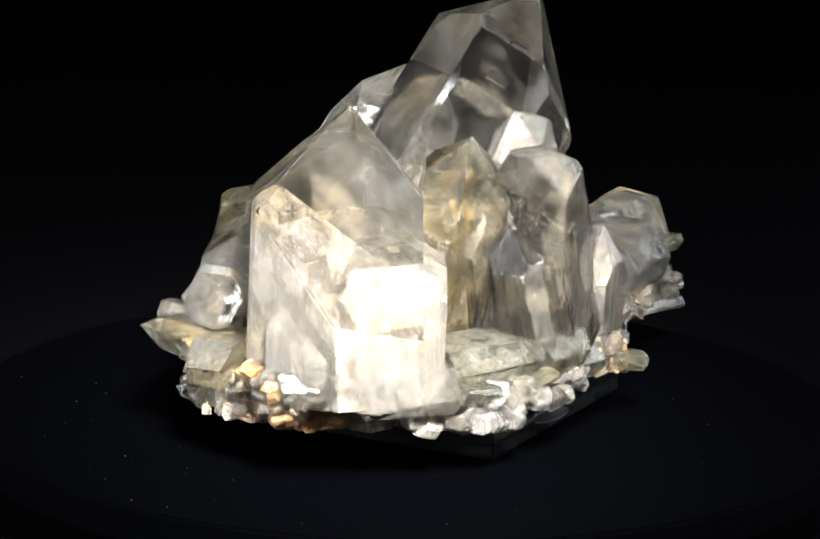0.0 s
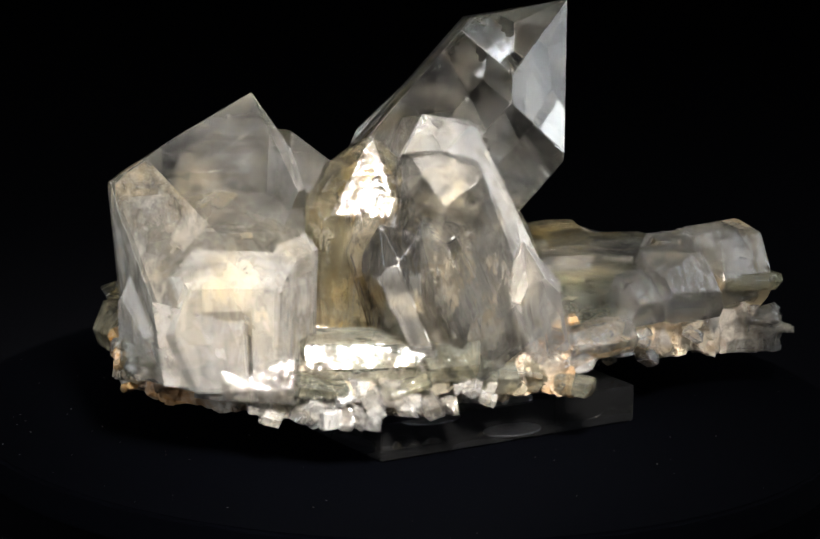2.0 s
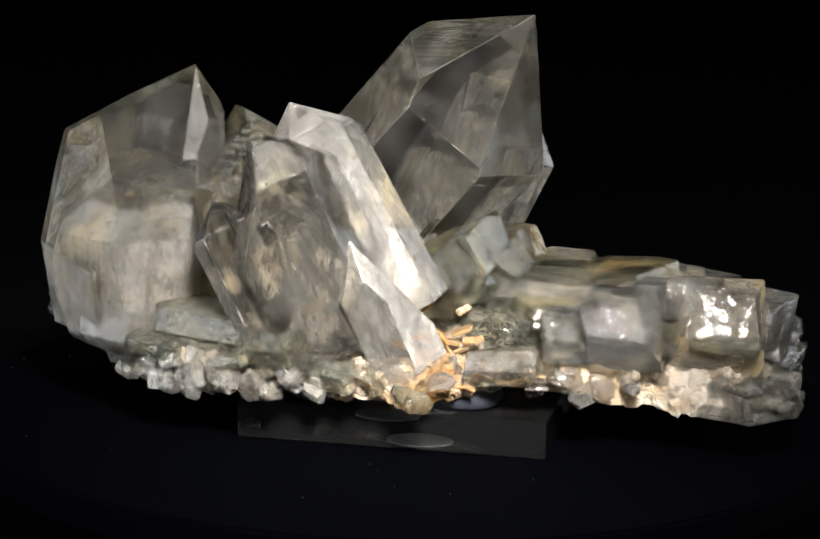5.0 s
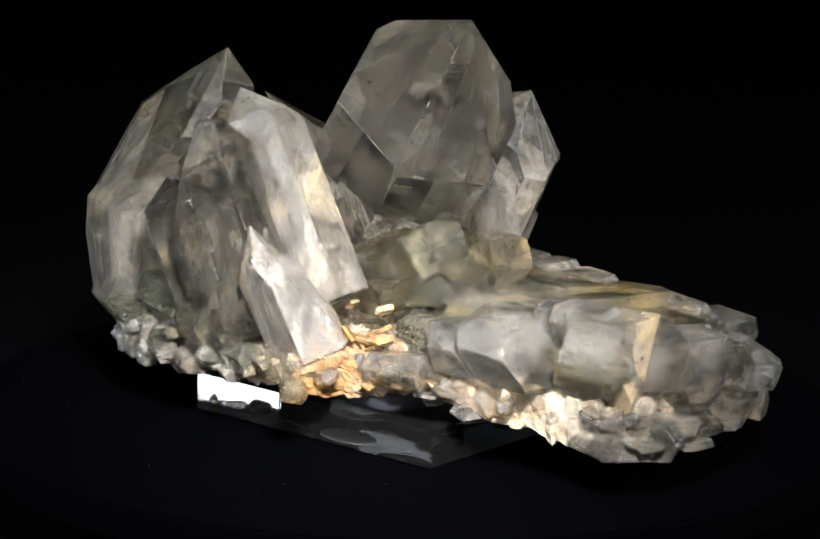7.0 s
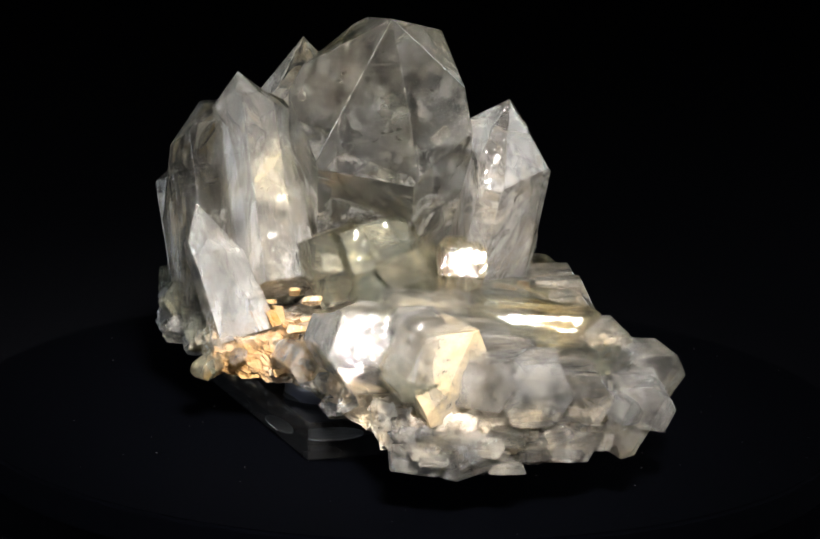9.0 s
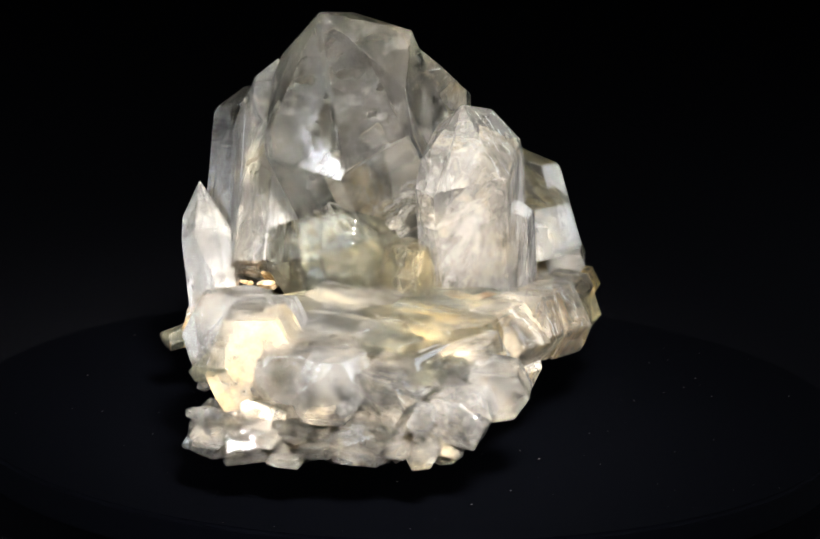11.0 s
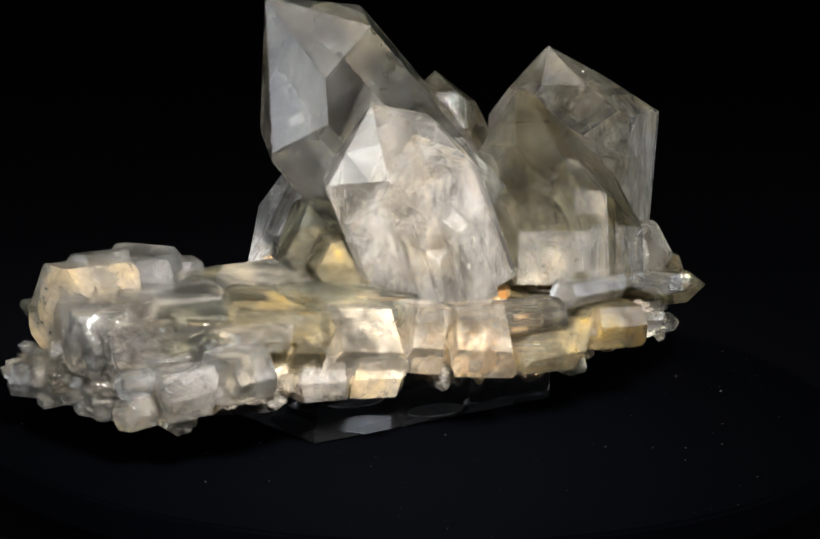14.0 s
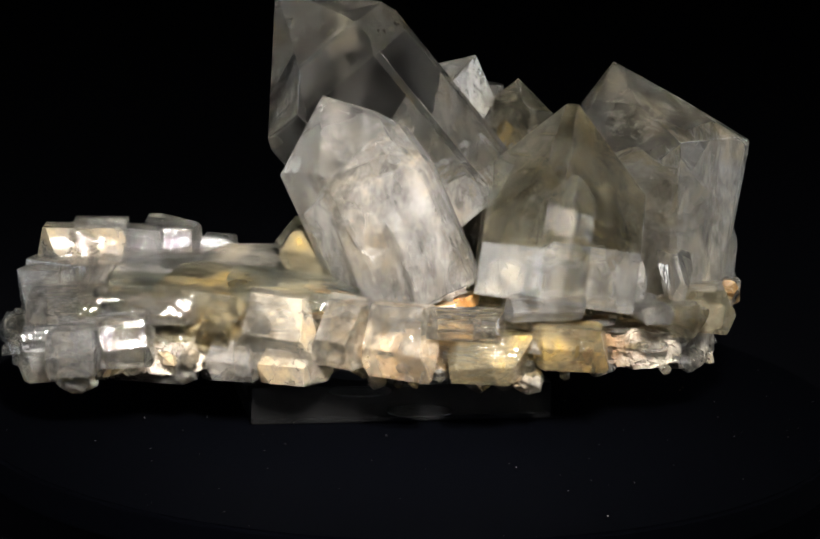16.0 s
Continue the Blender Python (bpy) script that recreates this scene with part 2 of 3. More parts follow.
# ---- building helpers ----
def finish(name, bm, mat, smooth=False):
    me = bpy.data.meshes.new(name)
    bmesh.ops.recalc_face_normals(bm, faces=bm.faces)
    if smooth:
        for f in bm.faces:
            f.smooth = True
    bm.to_mesh(me)
    bm.free()
    me.materials.append(mat)
    if mat in QUARTZ:
        me.materials.append(EDGE)
    return me


def part(name, bm, mat, parent, label="", smooth=False):
    ob = new(name, finish(name, bm, mat, smooth))
    ob.parent = parent
    return tagged(ob, label)


def hull(planes, bevel=0.0, edge_slot=1):
    """A solid bounded by planes (normal, distance), edges slightly rounded."""
    N = np.array([tuple(n) for n, d in planes])
    D = np.array([d for n, d in planes])
    pts = []
    k = len(planes)
    for i in range(k):
        for j in range(i + 1, k):
            for l in range(j + 1, k):
                A = N[[i, j, l]]
                if abs(np.linalg.det(A)) < 1e-4:
                    continue
                x = np.linalg.solve(A, D[[i, j, l]])
                if (N @ x <= D + 1e-7).all() and not any(np.abs(x - q).max() < 1e-5 for q in pts):
                    pts.append(x)
    bm = bmesh.new()
    for x in pts:
        bm.verts.new(x)
    out = bmesh.ops.convex_hull(bm, input=bm.verts)
    junk = list({g for g in out["geom_interior"] + out["geom_unused"] if isinstance(g, bmesh.types.BMVert) and g.is_valid})
    if junk:
        bmesh.ops.delete(bm, geom=junk, context="VERTS")
    bmesh.ops.dissolve_limit(bm, angle_limit=0.01, verts=bm.verts, edges=bm.edges)
    # bevel faces take the slot with the painted edge highlights
    if bevel:
        bmesh.ops.bevel(bm, geom=bm.edges[:], offset=bevel, segments=1, affect="EDGES", clamp_overlap=True, material=edge_slot)
    return bm


MM = 0.001


def axes(u, toward=None):
    u = Vector(u).normalized()
    ref = Vector(toward) if toward else (Vector((1, 0, 0)) if abs(u.x) < 0.8 else Vector((0, 1, 0)))
    e1 = (ref - u * ref.dot(u)).normalized()
    return u, e1, u.cross(e1)


def crystal_planes(base, u, radii, tip, toward=None, slope=51.8, slopes=None, extra=(), wobble=.035):
    """A quartz point, in millimetres: base point on the axis, axis, six face distances, tip, the way that face 0 looks."""
    u, e1, e2 = axes(u, toward)
    base, tip = Vector(base), Vector(tip)
    if not hasattr(radii, "__len__"):
        radii = [radii] * 6
    planes = [(-u, -u.dot(base))]
    for k in range(6):
        a = radians(60 * k + random.uniform(-90, 90) * wobble)
        n = (e1 * math.cos(a) + e2 * math.sin(a) + u * random.uniform(-wobble, wobble)).normalized()
        planes.append((n, n.dot(base) + radii[k]))
        s = radians(slopes[k] if slopes else slope)
        c = n * math.sin(s) + u * math.cos(s)
        planes.append((c, c.dot(tip)))
    for n, p in extra:
        n = Vector(n).normalized()
        planes.append((n, n.dot(Vector(p))))
    return [(n, d * MM) for n, d in planes]


SHELL = {}


def crystal(name, parent, mat, label, bevel=0.15, dusty_bright=0.24, **kw):
    planes = crystal_planes(**kw)
    ob = part(name, hull(planes, bevel * MM), mat, parent, label)
    SHELL[ob.name] = planes
    # some large faces take the dusty material that also paints facets bright
    if dusty_bright:
        ob.data.materials.append(DUSTY_BRIGHT)
        for f in ob.data.polygons:
            if f.material_index == 0 and f.area > 0.00004 and random.random() < dusty_bright:
                f.material_index = 2
    return ob


def cylinder(r, z0, z1, n=48, bevel=0.0, cx=0.0, cy=0.0):
    bm = bmesh.new()
    bmesh.ops.create_cone(bm, cap_ends=True, segments=n, radius1=r, radius2=r, depth=z1 - z0, matrix=Matrix.Translation((cx, cy, (z0 + z1) / 2)))
    if bevel:
        rim = [e for e in bm.edges if all(len(f.verts) > 4 for f in e.link_faces) or any(len(f.verts) > 4 for f in e.link_faces)]
        bmesh.ops.bevel(bm, geom=rim, offset=bevel, segments=3, affect="EDGES")
    return bm


# ---- the dark studio ----
def slab(name, lo, hi, mat):
    bm = bmesh.new()
    bmesh.ops.create_cube(bm, size=1.0)
    for v in bm.verts:
        v.co = [lo[i] + (v.co[i] + 0.5) * (hi[i] - lo[i]) for i in range(3)]
    ob = new(name, finish(name, bm, mat))
    return tagged(ob, kind="structure")


tagged(slab("floor", (-1.6, -1.6, -0.06), (1.6, 1.6, -0.03), BLACK), "black velvet-covered table under the turntable", "table top")
tagged(slab("wall_north", (-1.6, 1.6, -0.06), (1.6, 1.65, 1.6), BLACK), "black cloth backdrop", "backdrop")
tagged(slab("wall_south", (-1.6, -1.65, -0.06), (1.6, -1.6, 1.6), BLACK), "black studio wall", "wall")
tagged(slab("wall_west", (-1.65, -1.6, -0.06), (-1.6, 1.6, 1.6), BLACK), "black studio wall", "wall")
tagged(slab("wall_east", (1.6, -1.6, -0.06), (1.65, 1.6, 1.6), BLACK), "black studio wall", "wall")
tagged(slab("ceiling", (-1.6, -1.6, 1.6), (1.6, 1.6, 1.65), BLACK), "black studio ceiling", "ceiling")

# ---- turntable ----
turntable = tagged(new("turntable"), "round dark blue-black display turntable turning slowly", "turntable")
part("platter", cylinder(0.150, -0.012, 0.0, 96, 0.0012), CLOTH, turntable)
part("foot", cylinder(0.10, -0.03, -0.0125, 64), BLACK, turntable)

# ---- acrylic stand ----
BASE_CORNERS = (0.0287, -0.0656), (0.0741, 0.0253)
BASE_MID = (0.0167, -0.0028)
BASE_TURN = math.degrees(math.atan2(0.0909, 0.0454))
stand = tagged(new("display_base"), "square clear acrylic block base carrying the crystal cluster", "display base")


def rounded_box(sx, sy, z0, z1, bevel):
    bm = bmesh.new()
    bmesh.ops.create_cube(bm, size=1.0)
    for v in bm.verts:
        v.co = (v.co.x * sx, v.co.y * sy, z0 + (v.co.z + 0.5) * (z1 - z0))
    bmesh.ops.bevel(bm, geom=bm.edges[:], offset=bevel, segments=2, affect="EDGES")
    bmesh.ops.transform(bm, matrix=pose(*BASE_MID, 0, 0, 0, BASE_TURN), verts=bm.verts)
    return bm


for x, y, r in ((.024, -.035, .012), (.043, .005, .014), (.005, .018, .012), (-.015, -.028, .012)):
    bm = cylinder(r, 0.0124, 0.0215, 40, 0.002, x, y)
    for v in bm.verts:
        w = noise.noise_vector(v.co * 90)
        v.co += Vector((w.x, w.y, 0)) * 0.0016
        if v.co.z < 0.016:
            v.co.x += (v.co.x - x) * 0.12
            v.co.y += (v.co.y - y) * 0.12
    part("putty_pad", bm, PUTTY, stand, "translucent grey putty pad", True)
FOOT, nt, b = material("pale_rubber")
co = nt.nodes.new("ShaderNodeTexCoord")
n1 = node(nt, "ShaderNodeTexNoise", Scale=300.0, Detail=4.0)
nt.links.new(co.outputs["Object"], n1.inputs["Vector"])
c1 = ramp(nt, n1.outputs["Fac"], [(0.3, grey(0.18)), (0.7, grey(0.34))])
nt.links.new(c1.outputs["Color"], b.inputs["Base Color"])
b.inputs["Roughness"].default_value = 0.5
for x, y in ((0.008, -0.021), (-0.008, 0.021)):
    bm = cylinder(0.0110, 0.0, 0.0007, 40, 0.0, x, y)
    bmesh.ops.transform(bm, matrix=pose(*BASE_MID, 0, 0, 0, BASE_TURN), verts=bm.verts)
    part("bumper", bm, FOOT, stand, "round pale rubber bumper")
part("block", rounded_box(0.1016, 0.0775, 0.0004, 0.0129, 0.0004), ACRYLIC, stand)

# ---- quartz cluster ----
cluster = tagged(new("quartz_cluster"), "cluster of clear and milky quartz crystals on an iron-stained matrix", "crystal cluster")

def companions(name, mat, label, n, base, u, r, tip, back=(8, 24), spread=.62):
    """Smaller crystals grown parallel to a large one and half sunk into it."""
    d, e1, e2 = axes(u)
    for k in range(n):
        a = 2 * math.pi * (k + random.uniform(-.3, .3)) / n
        side = e1 * math.cos(a) + e2 * math.sin(a)
        size = r * random.uniform(.38, .58)
        off = side * (r * spread + random.uniform(-.04, .06) * r - (size - r * .42))
        crystal(name, cluster, mat, label, bevel=.3, base=Vector(base) + off, u=d + side * random.uniform(-.05, .03), radii=[size * random.uniform(.8, 1.2) for _ in range(6)],
                tip=Vector(tip) + off * .9 - d * random.uniform(*back), wobble=.06, slopes=[random.uniform(36, 60) for _ in range(6)],
                toward=e1 * math.cos(a + .4) + e2 * math.sin(a + .4))


def cracks(ob, mid, u, r, n, shell):
    """Wavy healed cracks inside a crystal, in millimetres."""
    u = Vector(u).normalized()
    for _ in range(n):
        way = (Vector((random.uniform(-1, 1), random.uniform(-1, 1), random.uniform(-1, 1))) + u * random.choice((0, 1.2))).normalized()
        at = Vector(mid) + u * random.uniform(-.8, .7) * r
        m = Matrix.Translation(at) @ way.to_track_quat("Z", "Y").to_matrix().to_4x4()
        bm = bmesh.new()
        bmesh.ops.create_grid(bm, x_segments=14, y_segments=14, size=r * random.uniform(.35, .62))
        for v in bm.verts:
            v.co.z = noise.noise(v.co * 0.12 + at) * r * .22
            v.co *= 1 - .25 * (abs(v.co.x * v.co.y) / (r * r * .25))
        bmesh.ops.transform(bm, matrix=Matrix.Scale(MM, 4) @ m, verts=bm.verts)
        outside = [v for v in bm.verts if any(n_.dot(v.co) > d_ - 0.0012 for n_, d_ in shell)]
        bmesh.ops.delete(bm, geom=outside, context="VERTS")
        if bm.faces:
            part("healed_crack", bm, VEIL, ob, "", True)


def steps(ob, n, mat, axis, wide=(3.0, 9.0), high=(1.0, 3.4)):
    """Shallow growth terraces standing on the faces of a crystal, in millimetres."""
    faces = [f for f in ob.data.polygons if f.area > 0.00008]
    shell = SHELL[ob.name]
    axis = Vector(axis).normalized()
    for _ in range(n):
        f = random.choices(faces, [f.area for f in faces])[0]
        vs = [ob.data.vertices[i].co for i in f.vertices]
        k = random.randrange(1, len(vs) - 1)
        a, b = sorted((random.random(), random.random()))
        at = vs[0] * a + vs[k] * (b - a) + vs[k + 1] * (1 - b)
        nrm = f.normal
        e2 = (axis - nrm * axis.dot(nrm)).normalized()
        e1 = nrm.cross(e2)
        w, h = random.uniform(*wide) * MM / 2, random.uniform(*high) * MM / 2
        planes = [(nrm, nrm.dot(at) + random.uniform(.15, .4) * MM), (-nrm, -nrm.dot(at) + .3 * MM)]
        for way, size in ((e1, w), (-e1, w), (e2, h), (-e2, h), ((e1 + e2).normalized(), (w + h) * .62), ((e2 - e1).normalized(), (w + h) * .62)):
            way = (way + nrm * random.uniform(.1, .5) + e1 * random.uniform(-.15, .15)).normalized()
            planes.append((way, way.dot(at) + size))
        planes += [(m, d - .3 * MM) for m, d in shell if m.dot(nrm) < .97]
        bm = hull(planes)
        if len(bm.faces) > 4:
            part("growth_step", bm, mat, ob)
        else:
            bm.free()


def core(ob, mat, inset, top, also=()):
    """A growth zone inside a crystal: its own faces set in, cut off at a height of its axis and by further planes (all in millimetres)."""
    planes = [(n, d - inset * MM) for n, d in SHELL[ob.name]]
    axis = -planes[0][0]
    planes[0] = (planes[0][0], planes[0][1] + inset * MM)
    for k in range(3):
        n = (axis + Vector((random.uniform(-.5, .5), random.uniform(-.5, .5), 0))).normalized()
        planes.append((n, n.dot(Vector(top) * MM)))
    planes += [(Vector(n).normalized(), Vector(n).normalized().dot(Vector(p) * MM)) for n, p in also]
    part("growth_zone", hull(planes), mat, ob)


ob = crystal("large_crystal", cluster, CLEAR, "large clear leaning quartz point", base=(-5, -17, 62), u=(.65, .6, 1), wobble=.015, radii=(30, 28, 23, 24, 27, 29), tip=(42.1, 27.7, 140.3), toward=(20, 10, -19))
core(ob, HAZE, 6, (6, -6, 77))
steps(ob, 8, CLEAR, (.65, .6, 1))
ob = crystal("milky_crystal", cluster, VEILED, "thick quartz point with a clear tip and milky foot", base=(-20, -88, 30), u=(0.0, -0.02, 1), radii=(32, 32, 25, 24, 26, 30), tip=(-19.6, -70.2, 116),
             toward=(-.5, -.866, 0), slopes=(16, 52, 50, 62, 58, 40), extra=[((-.47, -.27, .84), (-43, -111, 91.5)), ((-.58, -.78, -.16), (-42, -112, 82)), ((.35, -.9, -.12), (4, -114, 76))])
ob.data.materials.append(DULL)
dull = len(ob.data.materials) - 1
for f in ob.data.polygons:
    if f.area > 0.0001 and f.normal.dot(Vector((.5, -.866, 0))) > .95:
        f.material_index = dull
steps(ob, 12, VEILED, (0, 0, 1))
core(ob, MILK, 2, (-20, -92, 124), [((.1, 1, .1), (-20, -98, 80))])
cracks(ob, (-20, -86, 86), (0, 0, 1), 26, 3, SHELL[ob.name])
foot = crystal("milky_foot", cluster, MILKY, "milky white older growth of a quartz point", bevel=0.5, dusty_bright=0, base=(-17, -90, 30), u=(0.02, -0.06, 1), radii=(25, 28, 24, 24, 27, 28), tip=(-20, -86, 86), slopes=(34, 26, 22, 30, 24, 36),
               toward=(.5, -.866, 0), wobble=.05, extra=[((.75, -.5, .45), (4, -106, 70)), ((-.25, -.93, .2), (-16, -117, 60)), ((-.75, -.55, .35), (-42, -106, 60)), ((-.1, -.95, -.3), (-16, -118, 42)), ((.6, -.75, -.3), (6, -110, 40))])
for f in foot.data.polygons:
    f.material_index = 0
core(foot, MILK, 3, (-18, -98, 74))
cracks(foot, (-17, -100, 56), (0, 0, 1), 24, 5, SHELL[foot.name])
ob = crystal("slender_crystal", cluster, SNOW, "slender white frosted quartz point", base=(48, -13, 46), u=(-15, -33, 61), radii=(12, 11, 11, 17, 11, 11), tip=(32, -51, 112), toward=(.63, .777, 0), slopes=(44, 50, 56, 36, 48, 54), extra=[((-.2, -.9, .5), (30, -54, 106))])
cracks(ob, (40, -30, 80), (-15, -33, 61), 13, 4, SHELL[ob.name])
core(ob, HAZE, 3, (37, -38, 88))
steps(ob, 12, FROST, (-15, -33, 61), (2, 6))
ob = crystal("leaning_crystal", cluster, VEILED, "broad leaning yellowish quartz point with veils", base=(45, -38, 32), u=(-.2, -.46, 1), radii=(24, 18, 18, 25, 18, 16), tip=(33, -64, 106), toward=(.72, .69, 0), slopes=(44, 56, 60, 62, 58, 50), wobble=.03,
             extra=[((-.05, -.1, 1), (33, -66, 100)), ((.55, -.5, .55), (40, -74, 88))])
core(ob, HAZE, 4, (35, -54, 74))
steps(ob, 12, VEILED, (-.2, -.45, 1))
crystal("short_crystal", cluster, SNOW, "short frosted quartz point", base=(61, -19, 30), u=(.04, -.45, 1), radii=(14, 10, 8, 10, 8, 10), tip=(63, -38.6, 73), toward=(0, 1, 0), slopes=(70, 66, 60, 58, 60, 66))
ob = crystal("brown_crystal", cluster, TINGED, "brownish quartz point wedged between larger ones", base=(6, -50, 36), u=(.2, -.25, 1), radii=(15, 14, 15, 14, 15, 13), tip=(19, -60, 105), slope=44)
cracks(ob, (10, -56, 76), (.2, -.25, 1), 15, 4, SHELL[ob.name])
core(ob, HAZE, 3, (12, -56, 84))
ob = crystal("flat_crystal", cluster, PALE, "broad flattened white quartz point", base=(-22, 14, 44), u=(.2, .37, 1), radii=(26, 15, 12, 23, 18, 16), tip=(-3, 39.4, 111), toward=(.857, .515, 0), slopes=(42, 50, 56, 34, 48, 54), extra=[((.8, .5, .55), (10, 42, 94)), ((-.7, -.3, .75), (-24, 26, 100))])
cracks(ob, (-14, 24, 76), (.2, .37, 1), 16, 4, SHELL[ob.name])
core(ob, MILK, 3, (-12, 26, 92))
steps(ob, 10, PALE, (.2, .37, 1), (2, 7))
ob = crystal("stained_crystal", cluster, TINGED, "yellow-stained clear quartz point", base=(-44, -22, 42), u=(.14, -.24, 1), radii=(23, 24, 23, 30, 24, 23), tip=(-16, -59, 104), toward=(.6, .8, 0), slopes=(30, 46, 50, 50, 52, 44),
             extra=[((-.75, .1, .6), (-50, -36, 90))])
cracks(ob, (-40, -32, 72), (.18, -.3, 1), 20, 4, SHELL[ob.name])
core(ob, SMOKE, 5, (-40, -30, 62))
# the face looking this way is made paler to look bright
for f in ob.data.polygons:
    if f.area > 0.0001 and f.normal.dot(Vector((-.716, .698, 0))) > .75:
        f.material_index = 2
steps(ob, 22, TINGED, (.14, -.24, 1), (3, 9), (.8, 2.6))
companions("parallel_crystal", FROST, "frosted quartz point grown against a slender one", 3, (45, -20, 52), (-15, -33, 61), 12, (34, -48, 108), (6, 22))
companions("parallel_crystal", VEILED, "yellowish quartz plate grown against a leaning point", 5, (40, -42, 32), (-.2, -.45, 1), 19, (27, -74, 100), (6, 26))
companions("parallel_crystal", TINGED, "stained quartz point grown against a larger one", 5, (-44, -22, 42), (.18, -.3, 1), 23, (-24, -52, 98), (12, 34))
companions("parallel_crystal", PALE, "pale quartz point grown against a flat one", 4, (-22, 14, 44), (.2, .37, 1), 17, (-8, 36, 104), (12, 34))
companions("parallel_crystal", VEILED, "milky quartz point grown against a thick one", 2, (-20, -90, 30), (0, -.02, 1), 24, (-20, -88, 100), (30, 50))
companions("parallel_crystal", SMOKY, "small stained quartz point", 3, (6, -50, 36), (.2, -.25, 1), 14, (16, -58, 100), (6, 20))
companions("parallel_crystal", FROST, "small frosted quartz point", 2, (60, -26, 30), (0, -.35, 1), 8, (61, -38, 70), (6, 16))
crystal("spike_crystal", cluster, SMOKY, "smoky quartz spike with a rust-coated underside", base=(-48, -64, 33), u=(-.97, .12, .16), radii=(7, 7.5, 6, 6, 8, 7), tip=(-86, -58.4, 40.5), slopes=(58, 62, 70, 52, 66, 60), toward=(0, 0, 1))
# crystals lying side by side in the plate: two ends on the axis, radius, kind


def lying(name, label, mat, a, b, r, flat=1.0, up=(0, 0, 1), bevel=0.22):
    """A prism lying on its side between a and b, with blunt broken ends."""
    a, b = Vector(a), Vector(b)
    u, e1, e2 = axes(b - a, up)
    planes = []
    for k in range(6):
        t = radians(60 * k + random.uniform(-7, 7))
        n = e1 * math.cos(t) + e2 * math.sin(t)
        n = (n + u * random.uniform(-.06, .06)).normalized()
        f = flat if k in (0, 3) else 1.0
        planes.append((n, n.dot((a + b) / 2) + r * f * random.uniform(.88, 1.08)))
    for w, p in ((u, b), (-u, a)):
        for _ in range(3):
            n = (w + e1 * random.uniform(-.45, .45) + e2 * random.uniform(-.45, .45)).normalized()
            planes.append((n, n.dot(p) + random.uniform(-1.2, 1.2)))
        planes.append((w, w.dot(p)))
    reach = (b - a).length / 2
    for _ in range(2):
        n = Vector((random.gauss(0, 1), random.gauss(0, 1), random.gauss(0, 1))).normalized()
        along = abs(n.dot(u))
        planes.append((n, n.dot((a + b) / 2) + (along * reach + math.sqrt(1 - along * along) * r * (flat + 1) / 2) * random.uniform(.84, 1.04)))
    return part(name, hull([(n, d * MM) for n, d in planes], bevel * MM, 0), mat, cluster, label)


